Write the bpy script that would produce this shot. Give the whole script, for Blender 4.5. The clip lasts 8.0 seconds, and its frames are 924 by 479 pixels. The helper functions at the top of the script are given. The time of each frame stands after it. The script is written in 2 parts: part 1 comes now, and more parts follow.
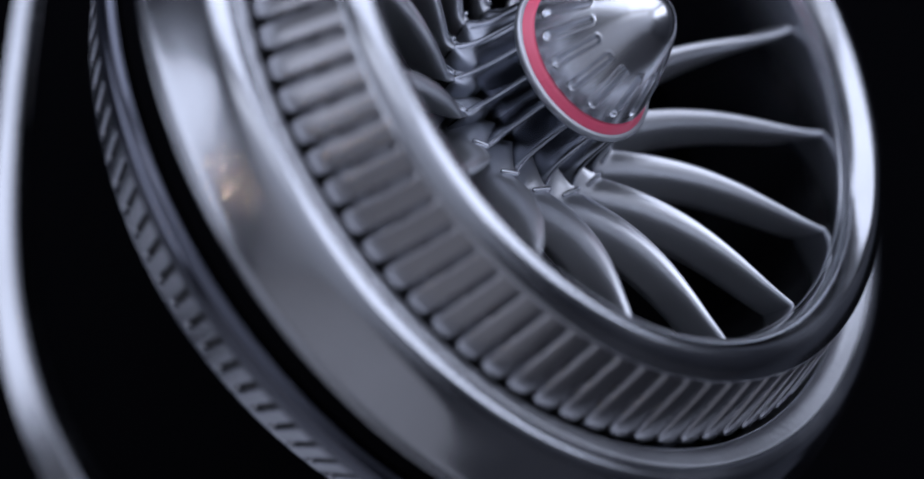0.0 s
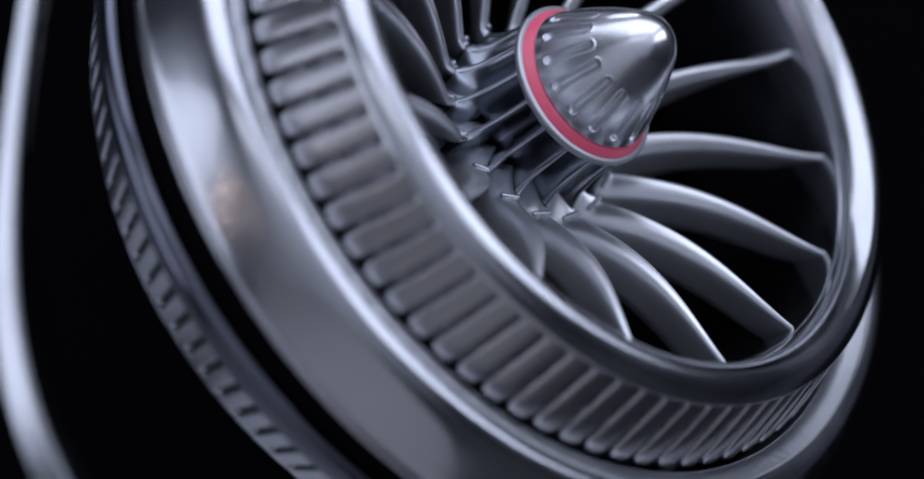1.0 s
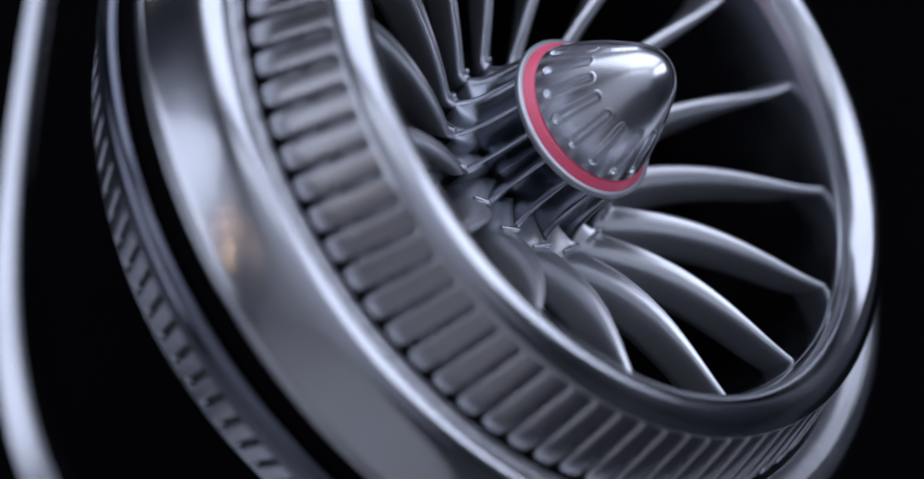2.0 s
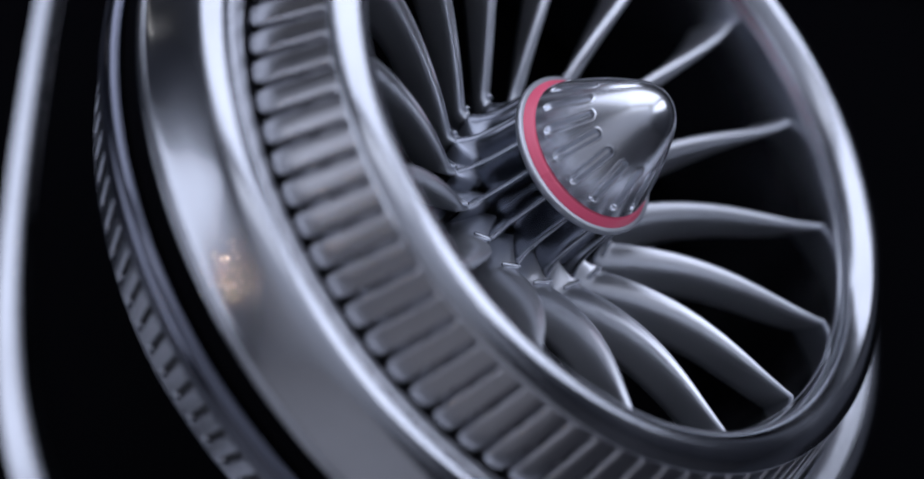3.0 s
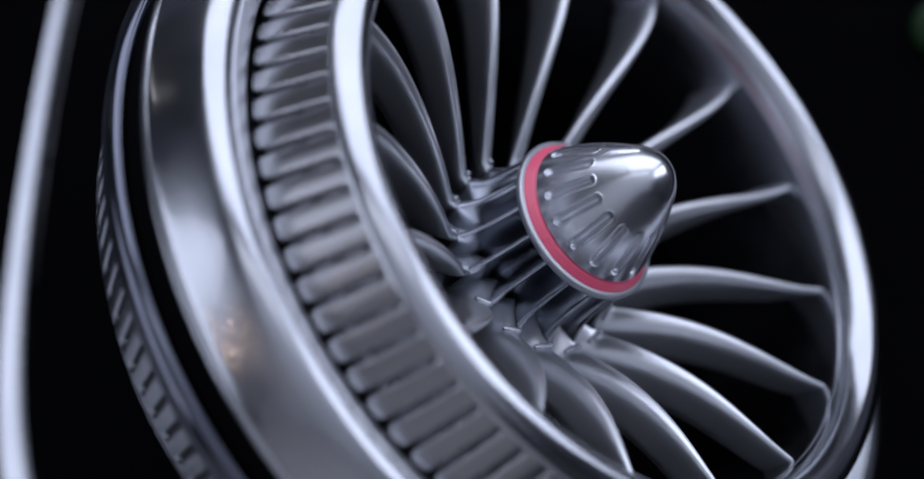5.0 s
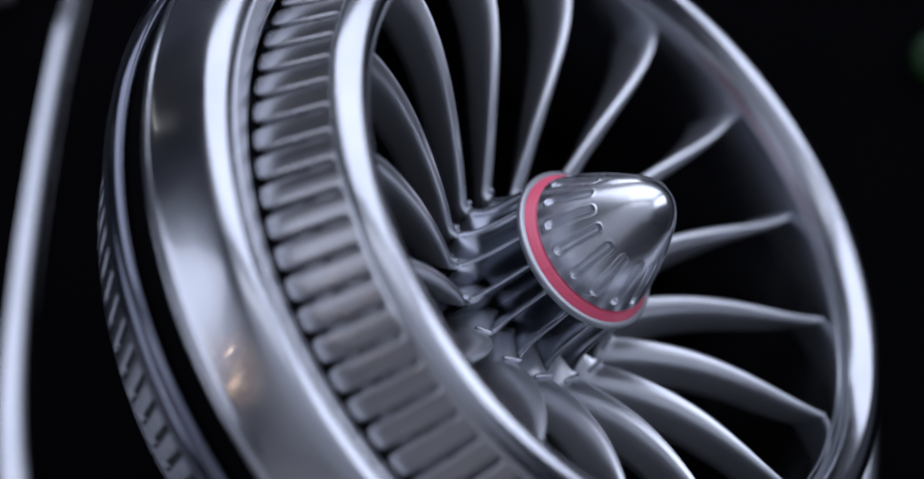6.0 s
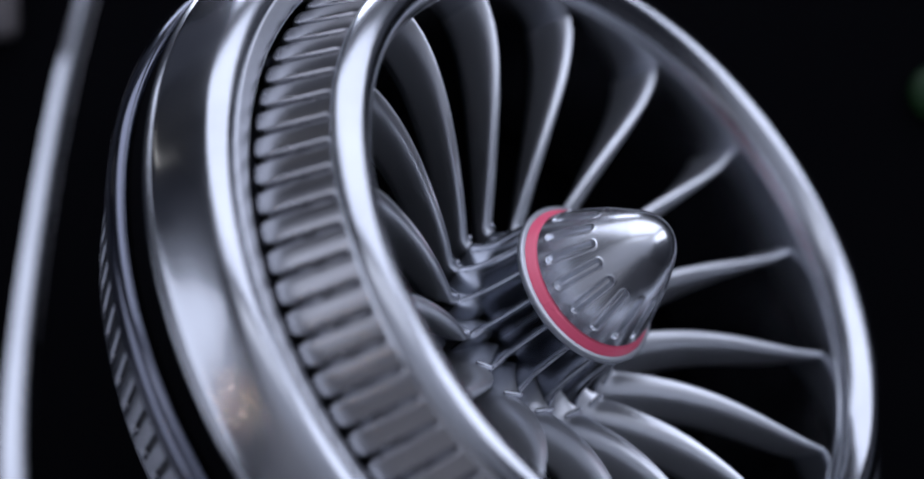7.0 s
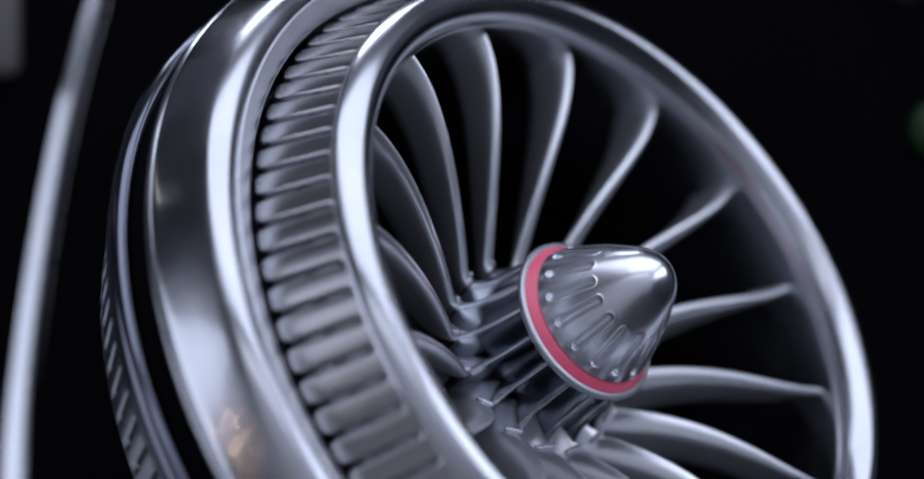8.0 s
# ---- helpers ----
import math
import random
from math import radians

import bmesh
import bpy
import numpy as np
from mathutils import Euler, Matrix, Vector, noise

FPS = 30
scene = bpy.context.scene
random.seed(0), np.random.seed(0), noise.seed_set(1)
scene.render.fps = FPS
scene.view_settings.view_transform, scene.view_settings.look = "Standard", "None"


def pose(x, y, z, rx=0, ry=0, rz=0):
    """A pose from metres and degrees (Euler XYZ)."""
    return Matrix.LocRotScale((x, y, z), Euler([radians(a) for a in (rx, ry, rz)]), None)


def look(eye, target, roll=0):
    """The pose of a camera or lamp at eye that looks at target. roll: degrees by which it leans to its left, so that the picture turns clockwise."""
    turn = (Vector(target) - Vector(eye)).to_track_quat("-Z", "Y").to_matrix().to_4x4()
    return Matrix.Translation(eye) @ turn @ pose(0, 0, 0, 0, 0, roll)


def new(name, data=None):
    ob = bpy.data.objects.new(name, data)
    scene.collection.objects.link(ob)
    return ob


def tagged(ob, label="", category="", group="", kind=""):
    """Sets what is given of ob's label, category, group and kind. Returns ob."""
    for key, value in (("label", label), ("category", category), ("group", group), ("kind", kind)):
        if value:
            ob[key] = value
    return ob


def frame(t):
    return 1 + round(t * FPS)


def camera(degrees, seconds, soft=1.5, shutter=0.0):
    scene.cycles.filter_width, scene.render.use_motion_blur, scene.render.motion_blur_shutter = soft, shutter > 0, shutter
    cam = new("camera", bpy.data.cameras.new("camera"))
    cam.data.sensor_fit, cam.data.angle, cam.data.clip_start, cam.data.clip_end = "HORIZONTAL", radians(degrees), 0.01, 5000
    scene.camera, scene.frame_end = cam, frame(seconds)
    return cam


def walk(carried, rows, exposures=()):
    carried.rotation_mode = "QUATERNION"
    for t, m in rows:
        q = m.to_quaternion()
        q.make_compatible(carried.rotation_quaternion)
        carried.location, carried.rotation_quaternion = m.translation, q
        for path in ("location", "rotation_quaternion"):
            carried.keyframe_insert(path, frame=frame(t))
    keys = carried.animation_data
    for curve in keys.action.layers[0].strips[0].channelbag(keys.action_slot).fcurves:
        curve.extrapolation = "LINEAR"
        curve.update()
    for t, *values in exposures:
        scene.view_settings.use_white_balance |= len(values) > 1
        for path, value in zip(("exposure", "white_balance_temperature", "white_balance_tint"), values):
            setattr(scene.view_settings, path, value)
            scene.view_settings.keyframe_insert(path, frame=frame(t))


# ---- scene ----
# ---------------------------------------------------------------- camera
cam = camera(18.0, 8.0, soft=1.8)
cam.data.dof.use_dof = True
cam.data.dof.focus_distance = 0.355
cam.data.dof.aperture_fstop = 8.5
EYE = Vector((0.0, -0.3622, 0.95))
# seconds, degrees up, degrees left, metres up, metres back
ROWS = [
    (0.0, -2.288, -0.041, -0.00116, -0.00329), (0.5, -2.083, -0.037, -0.00106, -0.00301),
    (1.0, -1.853, -0.034, -0.00094, -0.00266), (1.5, -1.572, -0.030, -0.00080, -0.00227),
    (3.0, -0.593, -0.012, -0.00030, -0.00086), (3.5, -0.280, -0.005, -0.00015, -0.00042),
    (4.0, 0.000, 0.000, 0.00000, 0.00000), (4.5, 0.300, 0.006, 0.00014, 0.00041),
    (6.0, 1.120, 0.023, 0.00055, 0.00157), (6.5, 1.414, 0.030, 0.00070, 0.00198),
    (7.0, 1.749, 0.036, 0.00087, 0.00248), (7.5, 2.073, 0.041, 0.00103, 0.00292), (8.0, 2.417, 0.048, 0.00120, 0.00340),
]
walk(cam, [(t, pose(EYE.x, EYE.y - back, EYE.z + rise, 90 + up, 0, left)) for t, up, left, rise, back in ROWS])

# ---------------------------------------------------------------- light
world = bpy.data.worlds.new("evening_sky")
scene.world = world
world.use_nodes = True
world.node_tree.nodes["Background"].inputs[0].default_value = (0.05, 0.06, 0.08, 1)
world.node_tree.nodes["Background"].inputs[1].default_value = 0.2


def area_light(name, eye, target, w, h, power, colour):
    data = bpy.data.lights.new(name, "AREA")
    data.shape, data.size, data.size_y, data.energy, data.color = "RECTANGLE", w, h, power, colour
    ob = new(name, data)
    ob.matrix_world = look(eye, target)
    return ob


V0 = Vector((0.0139, 0.0, 0.9556))
BLUE = (0.768, 0.82, 1.015)
# lights added unseen, placed to suit reflections: each is (middle, faces, width, height, watts)
area_light("added_top_light", (0.225, -0.825, 2.42), (0.225, -0.825, 0), 2.15, 1.85, 23.0, BLUE)
area_light("added_rear_light", (0.0, -2.22, 2.14), (0.0, 0, 2.14), 1.8, 0.44, 3.7, (0.80, 0.84, 1.0))
area_light("added_front_light", (-0.13, 0.42, 1.655), (-0.13, -2, 1.40), 0.38, 0.57, 3.2, BLUE)
area_light("added_west_light", (-1.62, -0.90, 1.02), (0, -0.90, 1.02), 1.24, 1.38, 8.0, BLUE)
# thin light added only to draw a streak on the band
area_light("added_streak_light", (-1.58, 0.10, 2.30), (0, 0.10, 1.5), 0.5, 0.03, 0.08, (0.95, 0.92, 0.9))
area_light("added_east_light", (1.62, -1.1, 1.85), (0, -1.1, 1.85), 2.0, 1.0, 14.2, BLUE)


def bulb(name, place, radius, power):
    data = bpy.data.lights.new(name, "POINT")
    data.shadow_soft_size, data.energy, data.color = radius, power, (1.0, 0.62, 0.35)
    ob = new(name, data)
    ob.location = place
    return ob


bulb("wall_bulb", (-1.45, -1.50, 0.985), 0.007, 0.24)
bulb("wall_bulb", (-1.45, -1.60, 0.78), 0.007, 0.32)

# ---------------------------------------------------------------- materials


def metal(name, colour, rough, var=0.05, bump=0.02, scale=700.0, metallic=1.0, blotch=0.06):
    """Satin metal or paint: fine grain in the gloss, cloudy patches in the colour."""
    m = bpy.data.materials.new(name)
    m.use_nodes = True
    nt = m.node_tree
    b = nt.nodes["Principled BSDF"]
    b.inputs["Metallic"].default_value = metallic
    tc = nt.nodes.new("ShaderNodeTexCoord")
    n1 = nt.nodes.new("ShaderNodeTexNoise")
    n1.inputs["Scale"].default_value = scale
    n1.inputs["Detail"].default_value = 5
    n2 = nt.nodes.new("ShaderNodeTexNoise")
    n2.inputs["Scale"].default_value = 60.0
    n2.inputs["Detail"].default_value = 3
    for n in (n1, n2):
        nt.links.new(tc.outputs["Object"], n.inputs["Vector"])
    mr = nt.nodes.new("ShaderNodeMapRange")
    mr.inputs["From Min"].default_value, mr.inputs["From Max"].default_value = 0.3, 0.7
    mr.inputs["To Min"].default_value, mr.inputs["To Max"].default_value = rough - var, rough + var
    nt.links.new(n2.outputs["Fac"], mr.inputs["Value"])
    nt.links.new(mr.outputs["Result"], b.inputs["Roughness"])
    mix = nt.nodes.new("ShaderNodeMix")
    mix.data_type = "RGBA"
    mix.inputs["A"].default_value = (*[c * (1 - blotch) for c in colour], 1)
    mix.inputs["B"].default_value = (*[min(1, c * (1 + blotch)) for c in colour], 1)
    nt.links.new(n2.outputs["Fac"], mix.inputs["Factor"])
    nt.links.new(mix.outputs["Result"], b.inputs["Base Color"])
    bp = nt.nodes.new("ShaderNodeBump")
    bp.inputs["Strength"].default_value = bump
    bp.inputs["Distance"].default_value = 0.0002
    nt.links.new(n1.outputs["Fac"], bp.inputs["Height"])
    nt.links.new(bp.outputs["Normal"], b.inputs["Normal"])
    return m


def dull(m, level):
    m.node_tree.nodes["Principled BSDF"].inputs["Specular IOR Level"].default_value = level
    return m


def glowing(name, colour, strength):
    m = bpy.data.materials.new(name)
    m.use_nodes = True
    b = m.node_tree.nodes["Principled BSDF"]
    b.inputs["Base Color"].default_value = (*colour, 1)
    b.inputs["Emission Color"].default_value = (*colour, 1)
    b.inputs["Emission Strength"].default_value = strength
    return m


# strong blotch: cloudy reflections on the band put into the colour
CHROME = metal("satin_chrome", (0.56, 0.58, 0.62), 0.19, 0.07, blotch=0.28)
CHROME.node_tree.nodes["Principled BSDF"].inputs["Coat Weight"].default_value = 0.4
CHROME.node_tree.nodes["Principled BSDF"].inputs["Coat Roughness"].default_value = 0.04
CHROME.node_tree.nodes["Principled BSDF"].inputs["Coat IOR"].default_value = 1.8
FROSTED = metal("frosted_silver", (0.68, 0.70, 0.74), 0.42, 0.08, bump=0.35, scale=900.0)
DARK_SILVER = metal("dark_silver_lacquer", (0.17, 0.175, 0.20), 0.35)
RIB_SILVER = metal("smooth_rib_silver", (0.50, 0.52, 0.57), 0.21, 0.04)
TITANIUM = metal("warm_titanium", (0.27, 0.275, 0.30), 0.32)
SILVER = metal("silver_lacquer", (0.80, 0.82, 0.86), 0.33, 0.04, metallic=0.9)
SATIN = metal("brushed_chrome", (0.43, 0.43, 0.45), 0.27)
POLISHED = metal("polished_chrome", (0.60, 0.62, 0.66), 0.33, 0.05, blotch=0.12)
STEEL = metal("rear_steel", (0.56, 0.58, 0.63), 0.22)
# shade between the teeth, put into the colour
SLOT_SHADE = metal("slot_shade", (0.012, 0.013, 0.018), 0.35)
BLUED = metal("blued_steel", (0.15, 0.16, 0.20), 0.17)
BLUED.node_tree.nodes["Principled BSDF"].inputs["Coat Weight"].default_value = 0.25
MIRROR = metal("bright_chrome", (0.76, 0.78, 0.82), 0.25, 0.03, blotch=0.1)
RIM = metal("frosted_rim", (0.55, 0.57, 0.61), 0.45)
GUNMETAL = metal("dark_gunmetal", (0.16, 0.17, 0.21), 0.24)
BLACK = dull(metal("black_rubber", (0.002, 0.002, 0.003), 0.85, metallic=0.0), 0.04)
PANEL = dull(metal("black_dashboard_skin", (0.002, 0.002, 0.003), 0.9, metallic=0.0), 0.04)
PINK = metal("coral_pink_enamel", (1.0, 0.14, 0.24), 0.30, metallic=0.0)
DARK_CEILING = metal("dark_grey_lining", (0.17, 0.175, 0.19), 0.8, metallic=0.0, scale=40)
CHARCOAL = metal("charcoal_lining", (0.055, 0.058, 0.07), 0.8, metallic=0.0, scale=40)
DARK_FLOOR = metal("dark_floor_half", (0.045, 0.045, 0.05), 0.9, metallic=0.0, scale=40)
PALE = metal("pale_paint", (0.62, 0.63, 0.66), 0.6, metallic=0.0, scale=40)
MID_GREY = metal("white_paint", (0.74, 0.75, 0.77), 0.8, metallic=0.0, scale=40)
PALE_FLOOR = metal("pale_floor_half", (0.40, 0.388, 0.38), 0.5, metallic=0.0, scale=40)
BEIGE = metal("warm_grey_plastic", (0.10, 0.09, 0.092), 0.5, metallic=0.0)
GREEN_LENS = glowing("green_lens", (0.003, 0.02, 0.003), 0.25)
RED_LENS = glowing("red_lens", (0.012, 0.004, 0.007), 0.25)

# ---------------------------------------------------------------- helpers
# vent space: z is the axis of the vent, towards its mouth; profiles are in millimetres
AX = Vector((0.640, -0.6346, 0.4334)).normalized()
UX = Vector((-0.7041, -0.7101, 0.0))
UX = (UX - AX * UX.dot(AX)).normalized()
VX = AX.cross(UX)
VENT = Matrix.Translation(V0) @ Matrix((UX, VX, AX)).transposed().to_4x4()


def part(name, bm, material, parent=None, label="", smooth=True, floor=None):
    me = bpy.data.meshes.new(name)
    bm.normal_update()
    bm.to_mesh(me)
    bm.free()
    if smooth:
        for p in me.polygons:
            p.use_smooth = True
    me.materials.append(material)
    if floor:
        me.materials.append(floor)
    ob = new(name, me)
    if parent:
        ob.parent = parent
    if label:
        tagged(ob, label)
    return ob


def ring_of(first, count, angle0):
    """Copies of a part round the axis, sharing its mesh."""
    step = 2 * math.pi / count
    first.rotation_euler = (0, 0, math.radians(angle0))
    for k in range(1, count):
        ob = new(first.name.split(".")[0], first.data)
        ob.parent = first.parent
        ob.rotation_euler = (0, 0, math.radians(angle0) + step * k)


def smooth_profile(pts, n):
    """Catmull-Rom through (s, r) points."""
    out = []
    q = [pts[0]] + list(pts) + [pts[-1]]
    for i in range(1, len(q) - 2):
        p0, p1, p2, p3 = (np.array(x, float) for x in q[i - 1:i + 3])
        for k in range(n):
            t = k / n
            out.append(0.5 * (2 * p1 + (p2 - p0) * t + (2 * p0 - 5 * p1 + 4 * p2 - p3) * t * t + (3 * p1 - p0 - 3 * p2 + p3) * t ** 3))
    out.append(np.array(pts[-1], float))
    return out


def lathe(pts, seg=256, n=6, closed=False, dent=None):
    """Turn a profile of (s, r) millimetres about the axis; dent(angle, s, r) gives (ds, dr)."""
    prof = smooth_profile(pts, n) if n > 1 else [np.array(p, float) for p in pts]
    verts, faces = [], []
    for s, r in prof:
        for k in range(seg):
            a = 2 * math.pi * k / seg
            ds, dr = dent(a, s, r) if dent else (0, 0)
            verts.append(((r + dr) * math.cos(a) / 1000, (r + dr) * math.sin(a) / 1000, (s + ds) / 1000))
    m = len(prof)
    for i in range(m if closed else m - 1):
        j = (i + 1) % m
        for k in range(seg):
            l = (k + 1) % seg
            faces.append((i * seg + k, i * seg + l, j * seg + l, j * seg + k))
    me = bpy.data.meshes.new("turned")
    me.from_pydata(verts, [], faces)
    bm = bmesh.new()
    bm.from_mesh(me)
    bpy.data.meshes.remove(me)
    bmesh.ops.recalc_face_normals(bm, faces=bm.faces)
    return bm


def box(x0, x1, y0, y1, z0, z1):
    bm = bmesh.new()
    bmesh.ops.create_cube(bm, size=1, matrix=Matrix.Translation(((x0 + x1) / 2, (y0 + y1) / 2, (z0 + z1) / 2)) @ Matrix.Diagonal((x1 - x0, y1 - y0, z1 - z0, 1)))
    return bm


def rounded_box(w, d, h, r):
    bm = bmesh.new()
    bmesh.ops.create_cube(bm, size=1, matrix=Matrix.Diagonal((w, d, h, 1)))
    bmesh.ops.bevel(bm, geom=list(bm.edges), offset=r, segments=4, affect="EDGES", profile=0.5)
    return bm


# ---------------------------------------------------------------- an unseen room added round the display
def structure(name, bm, material, label):
    return tagged(part(name, bm, material, smooth=False), label, "", "", "structure")


# unseen floor in two tones, so the chrome mirrors pale left and dark right
structure("floor", box(-1.7, 0.1, -2.3, 0.5, -0.1, 0.0), PALE_FLOOR, "added pale half of the floor, unseen, toned for reflections")
structure("floor_dark_half", box(0.1, 1.7, -2.3, 0.5, -0.1, 0.0), DARK_FLOOR, "added dark half of the floor, unseen, toned for reflections")
# reflector added to give the rear teeth something bright to mirror
structure("bounce_panel", box(-0.85, -0.12, 0.37, 0.4, 0.0, 0.86), PALE, "added pale bounce panel, unseen, at the foot of the wall")


def pierced(axis, at, u0, u1, v0, v1, ua, ub, va, vb, name, material, label):
    """A wall or ceiling 0.1 thick, square to the axis, with one opening through it."""
    bm = bmesh.new()
    for p0, p1, q0, q1 in ((u0, ua, v0, v1), (ub, u1, v0, v1), (ua, ub, v0, va), (ua, ub, vb, v1)):
        lo, hi = (at, at + 0.1)
        b = {"x": lambda: box(lo, hi, p0, p1, q0, q1), "y": lambda: box(p0, p1, lo, hi, q0, q1), "z": lambda: box(p0, p1, q0, q1, lo, hi)}[axis]()
        me = bpy.data.meshes.new("slab")
        b.to_mesh(me)
        b.free()
        bm.from_mesh(me)
        bpy.data.meshes.remove(me)
    return structure(name, bm, material, label)


# unseen walls added, their tones and openings set to shape the reflections
pierced("z", 2.4, -1.7, 1.7, -2.3, 0.5, -0.85, 1.30, -1.75, 0.10, "ceiling", DARK_CEILING, "added dark grey ceiling, unseen, with a wide opening for a light")
pierced("y", -2.3, -1.7, 1.7, 0, 2.4, -0.9, 0.9, 1.92, 2.36, "wall_south", MID_GREY, "added white wall, unseen, with a wide high opening for a light")
pierced("y", 0.4, -1.7, 1.7, 0, 2.4, -0.32, 0.06, 1.37, 1.94, "wall_north", CHARCOAL, "added charcoal wall, unseen, with a small opening for a light")
pierced("x", -1.7, -2.2, 0.4, 0, 2.4, -1.52, -0.28, 0.33, 1.71, "wall_west", CHARCOAL, "added charcoal wall, unseen, with a tall opening for a light")
pierced("x", 1.6, -2.2, 0.4, 0, 2.4, -2.1, -0.1, 1.35, 2.35, "wall_east", CHARCOAL, "added charcoal wall, unseen, with a high opening for a light")

# the dashboard that carries the vent
structure("dashboard", box(-0.095, 0.14, 0.060, 0.085, 0.875, 1.09), PANEL, "black matt dashboard panel carrying the vent")
structure("dashboard_foot", box(-0.02, 0.06, 0.065, 0.085, 0.0, 0.875), PANEL, "black post below the dashboard panel")


# ---------------------------------------------------------------- the vent
vent = new("air_vent")
vent.matrix_world = VENT
tagged(vent, "satin chrome turbine air vent with curved blades and pink ring", "air vent")

part("lip", lathe([(-20, 39.3), (4, 39.2), (7.6, 39.4), (9.1, 39.85), (10.1, 40.5), (10.75, 41.3), (11.0, 42.2), (10.75, 43.2), (10.15, 44.1), (9.4, 44.75), (8.7, 45.1), (8.2, 44.9), (7.6, 43.5), (6.0, 41.6), (-20, 41.0)], seg=320, closed=True), CHROME, vent)
grip = part("grip_ring", lathe([(8.2, 44.3), (-0.6, 47.4), (-2.0, 46.8), (-9, 46.0), (-9, 41.4), (6.6, 41.5)], n=1, closed=True), TITANIUM, vent)
band = part("band", lathe([(0.0, 52.3), (0.12, 52.55), (0.2, 53.1), (0.1, 54.0), (-0.3, 54.75), (-0.95, 55.4), (-1.8, 55.95), (-3.5, 56.75), (-5.5, 57.6), (-7.6, 58.45), (-8.0, 58.5), (-8.3, 58.45), (-8.6, 58.65), (-9.0, 58.85), (-9.4, 58.7), (-9.6, 58.0), (-9.6, 54), (-8, 51.5), (-4, 51.5)], seg=320, closed=True), CHROME, vent)
part("bevel_ring", lathe([(-8, 49.4), (-2.0, 49.5), (-1.5, 49.6), (-1.1, 49.8), (-0.45, 50.5), (-0.05, 51.5), (0.08, 52.4), (-1.2, 53.0), (-8, 51.6)], seg=320, closed=True), FROSTED, vent, "frosted silver bevel inside the band")
part("seal_ring", lathe([(-9, 50), (-9, 55), (-11, 56.8), (-14.4, 57.4), (-14.4, 50)], n=1, closed=True), BLACK, vent)
part("shoulder_ring", lathe([(-14.2, 50), (-14.2, 57.3), (-14.6, 58.2), (-15.2, 58.75), (-16.0, 59.0), (-17.0, 58.8), (-18.0, 58.1), (-18.8, 57.1), (-19.0, 50)], n=8, closed=True, seg=320), BLUED, vent)
rear = part("rear_grip_ring", lathe([(-18.8, 55.4), (-28.9, 50.2), (-29.1, 51.4), (-29.6, 51.2), (-33.1, 48.2), (-33.6, 47.3), (-34, 44), (-34, 40), (-18.8, 40)], n=1, closed=True, seg=320), GUNMETAL, vent)
part("duct", lathe([(-18, 40.2), (-36, 38), (-36, 0.05)], n=1), BLACK, vent)
back = Vector(VENT @ Vector((0, 0, -0.028)))
bm = bmesh.new()
bmesh.ops.create_cone(bm, cap_ends=True, segments=48, radius1=0.022, radius2=0.022, depth=0.065 - back.y, matrix=Matrix.Translation((back.x, (back.y + 0.065) / 2, back.z)) @ pose(0, 0, 0, 90, 0, 0))
bm.transform(VENT.inverted())
part("neck", bm, BLACK, vent)


def tooth_mesh(s0, s1, r0, r1, count, slot, depth, q0, q1, soft, crown, twist, round_end):
    """One pad of a knurled cone with half a rounded slot on either side of it, from (s0, r0) to (s1, r1)."""
    ns, nw = 30, 25
    length = math.hypot(s1 - s0, r1 - r0)
    cs, cr = (r0 - r1) / length, (s1 - s0) / length
    if cr < 0:
        cs, cr = -cs, -cr
    bm = bmesh.new()
    rows, sunk = [], {}
    for i in range(ns + 1):
        q = 0.5 - 0.5 * math.cos(math.pi * i / ns)
        along = q * length
        r, s = r0 + (r1 - r0) * q, s0 + (s1 - s0) * q
        half = math.pi / count * r
        row = []
        for j in range(nw):
            e = math.sin((-1 + 2 * j / (nw - 1)) * math.pi / 2)
            u = e * half
            d = math.hypot(half - abs(u), max(0.0, q0 * length - along, along - q1 * length)) - slot
            w = half - slot
            if round_end and along < w:
                d = min(d, w - (u ** 4 + (w - along) ** 4) ** 0.25)
            x = min(1.0, max(0.0, (d + soft * 0.3) / soft))
            h = -depth * (1 - math.sqrt(1 - (1 - x) ** 2)) - crown * e * e
            a = math.radians(twist) * q + e * math.pi / count
            rr, ss = r + h * cr, s + h * cs
            row.append(bm.verts.new((rr * math.cos(a) / 1000, rr * math.sin(a) / 1000, ss / 1000)))
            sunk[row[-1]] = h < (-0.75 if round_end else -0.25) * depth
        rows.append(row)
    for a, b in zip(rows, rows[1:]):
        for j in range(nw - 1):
            # sunk faces take the second, near-black material as painted shade
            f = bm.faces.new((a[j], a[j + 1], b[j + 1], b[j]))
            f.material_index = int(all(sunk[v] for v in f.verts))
    bmesh.ops.recalc_face_normals(bm, faces=bm.faces)
    if sum(f.normal.x for f in bm.faces) < 0:
        bmesh.ops.reverse_faces(bm, faces=bm.faces)
    return bm


ring_of(part("tooth", tooth_mesh(-1.6, 8.6, 48.98, 45.0, 78, 0.34, 1.2, -1.0, 0.905, 0.5, 0.16, 1.5, True), SATIN, grip, floor=SLOT_SHADE), 78, -8.8)
ring_of(part("tooth", tooth_mesh(-18.8, -29.0, 57.0, 51.7, 106, 0.50, 0.6, 0.20, 0.84, 0.20, 0.10, 0.0, False), STEEL, rear, floor=SLOT_SHADE), 106, 17.7)


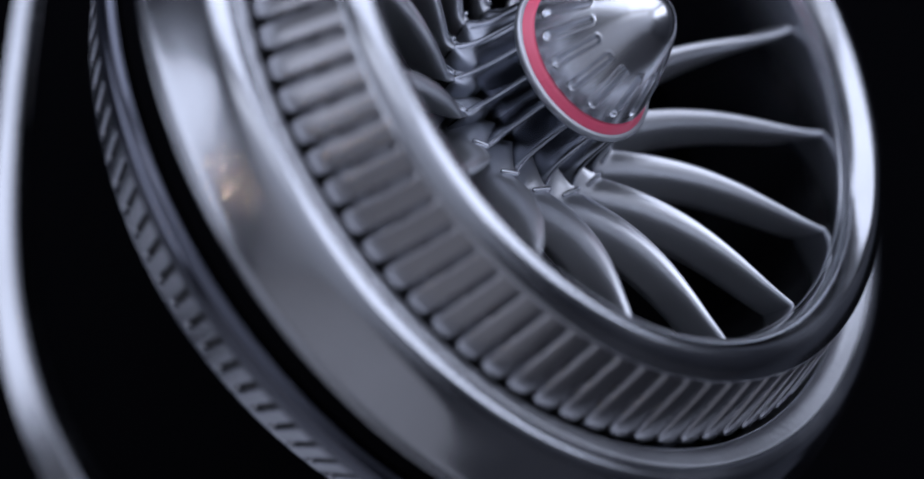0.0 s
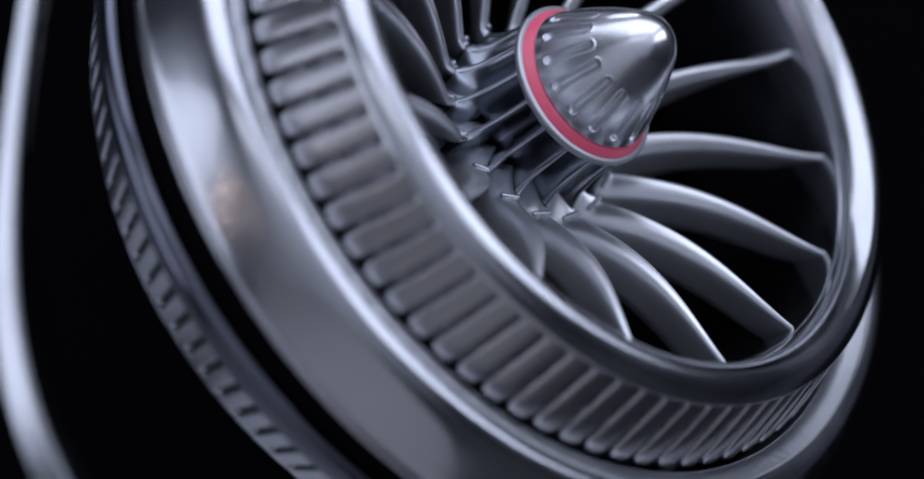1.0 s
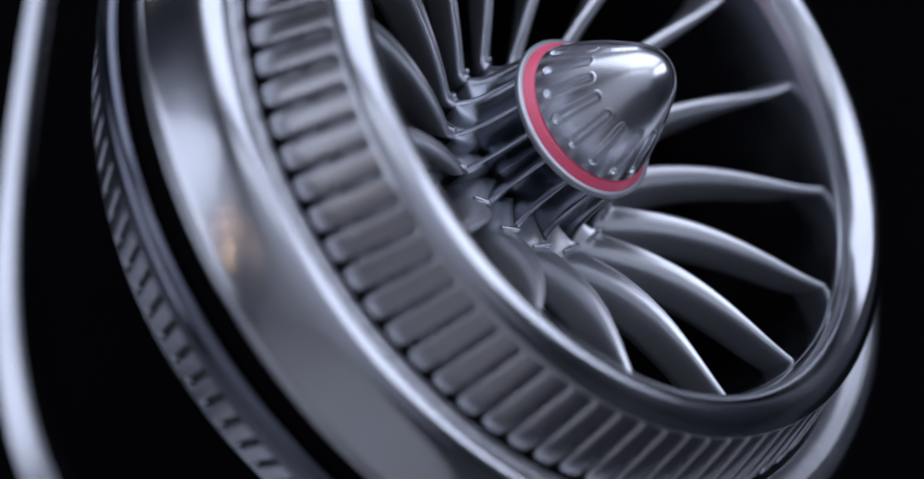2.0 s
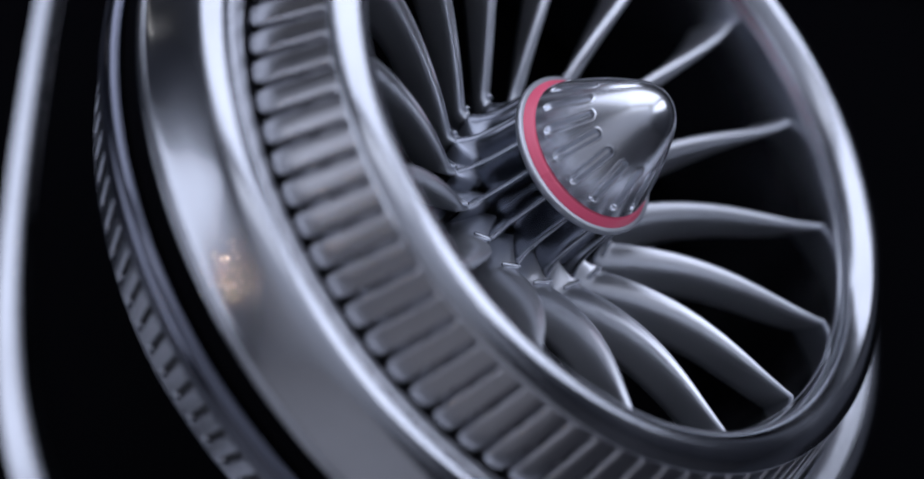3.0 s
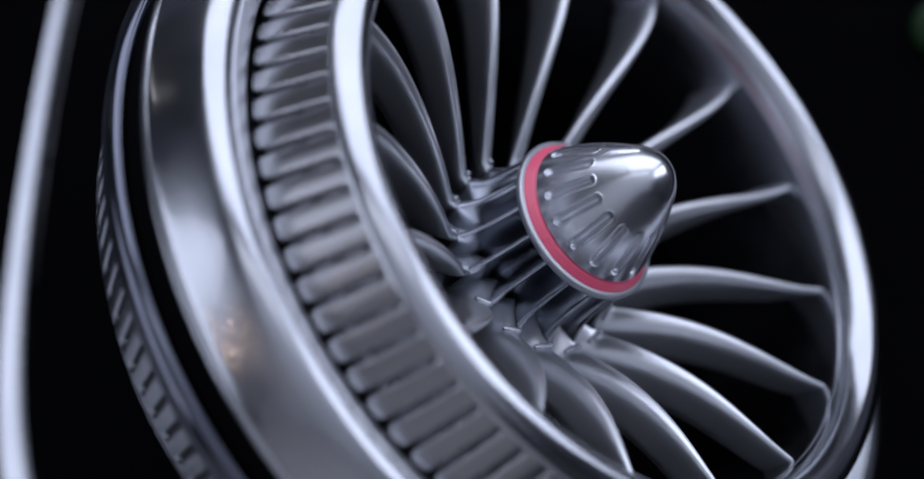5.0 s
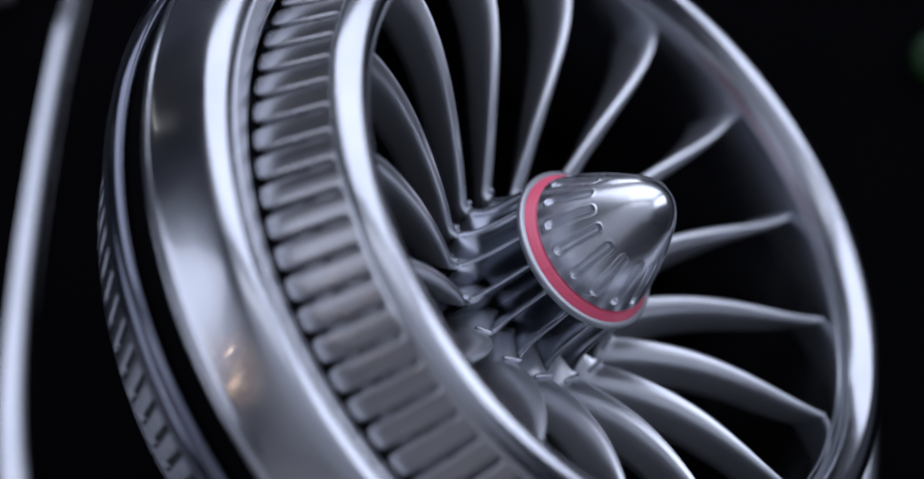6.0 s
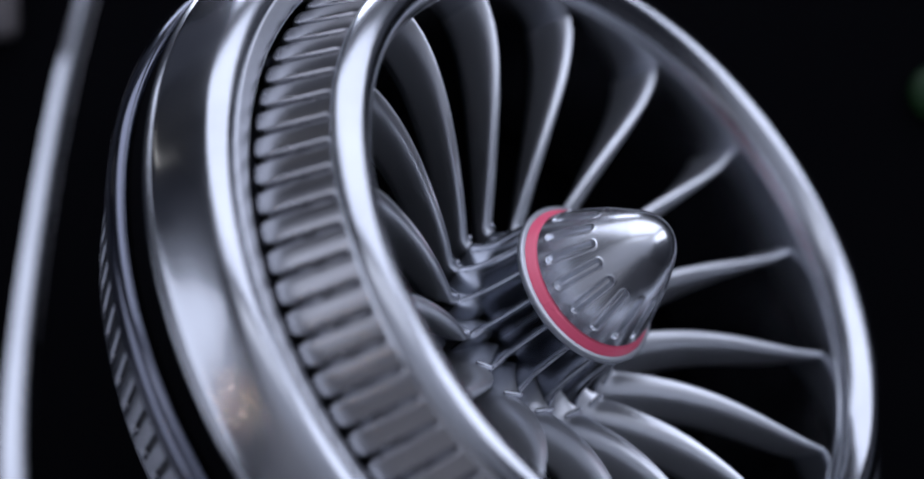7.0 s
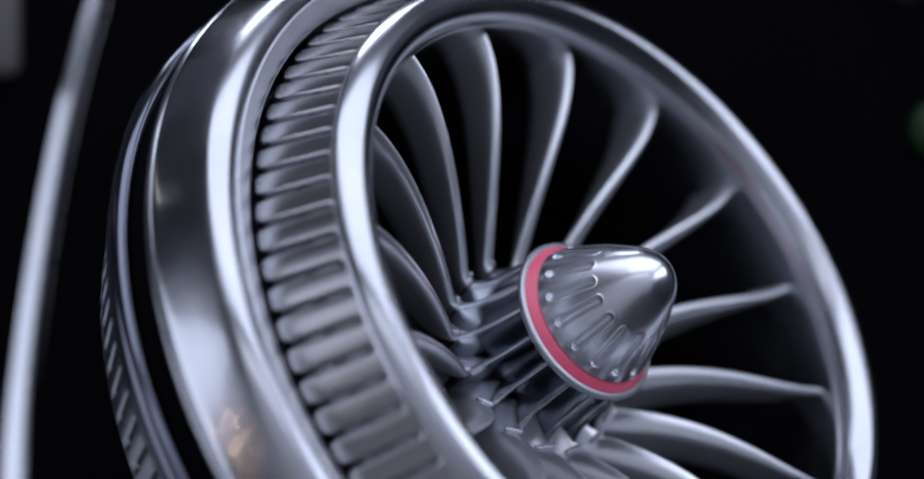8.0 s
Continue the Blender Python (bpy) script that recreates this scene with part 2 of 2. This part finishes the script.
def stud_mesh():
    bm = bmesh.new()
    bmesh.ops.create_uvsphere(bm, u_segments=8, v_segments=6, radius=0.00028, matrix=Matrix.Translation((0.04985, 0, -0.0027)))
    return bm


ring_of(part("stud", stud_mesh(), POLISHED, band), 88, -45.9)

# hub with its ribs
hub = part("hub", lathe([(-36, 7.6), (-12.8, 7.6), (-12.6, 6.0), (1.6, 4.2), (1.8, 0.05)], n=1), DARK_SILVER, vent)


def rib_mesh():
    """A rounded ridge along the hub, widening into the root of a blade, with deep valleys either side."""
    bm = bmesh.new()
    rows, n, m = [], 18, 25
    for i in range(n + 1):
        q = i / n
        s = 1.8 - 10.2 * q
        crest = 10.1 + 1.45 * q + 1.3 * q ** 7
        deep = 4.8 + 1.2 * q
        row = []
        for j in range(m):
            x = -1 + 2 * j / (m - 1)
            rr = crest - deep * math.sin(math.pi / 2 * (math.sqrt(x * x + 0.0784) - 0.28) / 0.7585)
            a = x * math.pi / 16
            row.append(bm.verts.new((rr * math.cos(a) / 1000, rr * math.sin(a) / 1000, s / 1000)))
        rows.append(row)
    for s, keep in ((-9.4, 0.88), (-11.0, 0.8), (-13.0, 0.75)):
        row = []
        for v in rows[n]:
            r = math.hypot(v.co.x, v.co.y)
            k = (0.00685 + (r - 0.00685) * keep) / r
            row.append(bm.verts.new((v.co.x * k, v.co.y * k, s / 1000)))
        rows.append(row)
    for a, b in zip(rows, rows[1:]):
        for j in range(m - 1):
            bm.faces.new((a[j], a[j + 1], b[j + 1], b[j]))
    bmesh.ops.recalc_face_normals(bm, faces=bm.faces)
    if sum(f.normal.x for f in bm.faces) < 0:
        bmesh.ops.reverse_faces(bm, faces=bm.faces)
    return bm


def root_plate_mesh():
    """The small flat ledge where a rib ends at its blade."""
    bm = rounded_box(0.0006, 0.0024, 0.0006, 0.00025)
    bm.transform(Matrix.Translation((0.0131, -0.0008, -0.0081)) @ pose(0, 0, 0, 38, 0, 0))
    return bm


BLADES, BLADE0 = 16, -12.5
ring_of(part("rib", rib_mesh(), RIB_SILVER, hub), BLADES, BLADE0)
ring_of(part("root_plate", root_plate_mesh(), RIB_SILVER, hub), BLADES, BLADE0)

part("collar", lathe([(1.0, 9), (1.1, 10.3), (1.6, 10.85), (2.1, 10.8), (2.3, 10.4), (2.3, 9)], n=4, closed=True), RIM, vent)
part("accent_ring", lathe([(2.0, 10.3), (2.35, 10.2), (2.75, 9.85), (3.25, 9.3), (3.25, 8.4)], n=3), PINK, vent, "coral pink enamel ring")


def groove(a, s, r):
    """Sixteen rounded slots in the flank of the cone."""
    k = (math.degrees(a) - 11.6) / 22.5
    off = (k - round(k)) * math.radians(22.5) * r
    d = math.hypot(off, max(0.0, 5.0 - s, s - 10.0) * 1.25)
    w = 0.58
    if d > w * 1.5:
        return 0.0, 0.0
    sink = -0.85 * (1 - min(1.0, d / w) ** 4) if d < w else 0.06 * math.sin((d - w) / (w * 0.5) * math.pi)
    return 0.6 * sink, 0.8 * sink


def cone_radius(h):
    """A nearly straight flank that bends more and more into a round tip."""
    ogive = 9.3 * max(0.0, 1 - (max(0.0, h - 3.5) / 13.22) ** 1.36) ** 0.62
    if h < 14.12:
        return 0.5 * ogive + 0.5 * (9.3 - 0.485 * (h - 3.5))
    return max(0.003, 0.5 * ogive + 0.5 * math.sqrt(max(0.0, 4.62 ** 2 - (h - 12.1) ** 2)))


heights = [3.5 + 11.5 * k / 70 for k in range(71)] + [15.0 + 1.72 * math.sin(math.pi / 2 * k / 20) for k in range(1, 21)]
cone = [(2.9, 8.7), (3.2, 9.1)] + [(h, cone_radius(h)) for h in heights]
part("nose_cone", lathe(cone, seg=768, n=2, dent=groove), MIRROR, vent)


def blade_mesh():
    """A curved blade: leading edge from the hub out to the lip, chord running back."""
    bm = bmesh.new()
    nq, nc = 36, 9
    sections = []
    for i in range(nq + 1):
        q = -0.2 + 1.2 * i / nq
        e = max(q, 0.0)
        r = 13.4 + 26.5 * q
        s = -8 + 13.5 * e + 10.4 * e * (1 - e) - 1.5 * e * (1 - e) * (e - 0.5)
        a0 = math.radians(-4.3 * e - 3.8 * e * (1 - e) - 22 * e * (1 - e) * (e - 0.5))
        chord = 6.8 - 0.6 * e
        half = 1.3 + 0.15 * math.sin(math.pi * e) - 0.65 * e
        loop = []
        for side in (1, -1):
            for k in (range(nc) if side == 1 else range(nc - 1, -1, -1)):
                c = (k / (nc - 1)) ** 1.6
                th = half * math.sqrt(max(0.0, 1 - (1 - min(c * 2.6, 1)) ** 2)) * (1 - 0.6 * c) + 0.02
                ang = a0 + ((-4.6 + 9.2 * e - 2.4 * e * e) * c + side * th) / r
                loop.append(bm.verts.new((r * math.cos(ang) / 1000, r * math.sin(ang) / 1000, (s - chord * c) / 1000)))
        sections.append(loop)
    m = len(sections[0])
    for a, b in zip(sections, sections[1:]):
        for k in range(m):
            bm.faces.new((a[k], a[(k + 1) % m], b[(k + 1) % m], b[k]))
    bm.faces.new(sections[0])
    bm.faces.new(list(reversed(sections[-1])))
    bmesh.ops.recalc_face_normals(bm, faces=bm.faces)
    return bm


ring_of(part("blade", blade_mesh(), SILVER, vent), BLADES, BLADE0)

# ---------------------------------------------------------------- on the dashboard
def trim_line(z):
    """Middle of the strip across the panel at height z, and half its width."""
    k = z * 10
    x = -63.54 + 0.5 * min(1.0, max(0.0, (k + 0.25) / 0.4)) + 7.99 * k + 23.1 * k ** 2 - 26.85 * k ** 3 + 34.07 * k ** 4
    return x / 1000, (1.9 - (1.75 if k > 0 else 3.4) * k) / 1000


def trim_mesh(z0, z1, shift, width):
    """A low ridged strip that bends round the vent on the panel."""
    bm = bmesh.new()
    rows = []
    for i in range(97):
        z = z0 + (z1 - z0) * i / 96
        x, w = trim_line(z)
        slope = (trim_line(z + 0.001)[0] - trim_line(z - 0.001)[0]) / 0.002
        nx, nz = 1 / math.hypot(1, slope), -slope / math.hypot(1, slope)
        w = width or w
        row = []
        for j in range(13):
            u = 1 - j / 6
            row.append(bm.verts.new((1.012 * (x + nx * (w * u + shift)), -0.75 * w * (min((u + 1) / 1.45, (1 - u) / 0.55) - 0.12 * max(0.0, 1 - abs(u - 0.45) * 4)), 1.012 * (z + nz * (w * u + shift)))))
        rows.append(row)
    for a, b in zip(rows, rows[1:]):
        for j in range(12):
            bm.faces.new((a[j], a[j + 1], b[j + 1], b[j]))
    bmesh.ops.recalc_face_normals(bm, faces=bm.faces)
    return bm


trim = tagged(part("trim", trim_mesh(-0.075, 0.078, 0.0, 0.0), CHROME), "bright chrome trim strip curving across the black dashboard", "", "", "structure")
trim.location = (0, 0.060, 0.95)
part("edge_bead", trim_mesh(-0.005, 0.078, 0.0018, 0.00016), SATIN, trim, "thin satin bead beside the strip")

switch = tagged(part("switch", rounded_box(0.010, 0.006, 0.014, 0.002), BEIGE), "warm grey plastic switch on the black dashboard", "switch")
switch.location = (-0.0696, 0.057, 0.9996)


def lens_mesh(r):
    bm = bmesh.new()
    bmesh.ops.create_uvsphere(bm, u_segments=24, v_segments=12, radius=r, matrix=Matrix.Diagonal((1, 0.5, 1, 1)))
    return bm


lamp = tagged(part("indicator_lamp", lens_mesh(0.004), GREEN_LENS), "faint green indicator lamp on the black dashboard", "lamp")
lamp.location = (0.0690, 0.059, 0.9852)
lamp = tagged(part("indicator_lamp", lens_mesh(0.003), RED_LENS), "faint red indicator lamp on the black dashboard", "lamp")
lamp.location = (0.0648, 0.059, 1.0067)
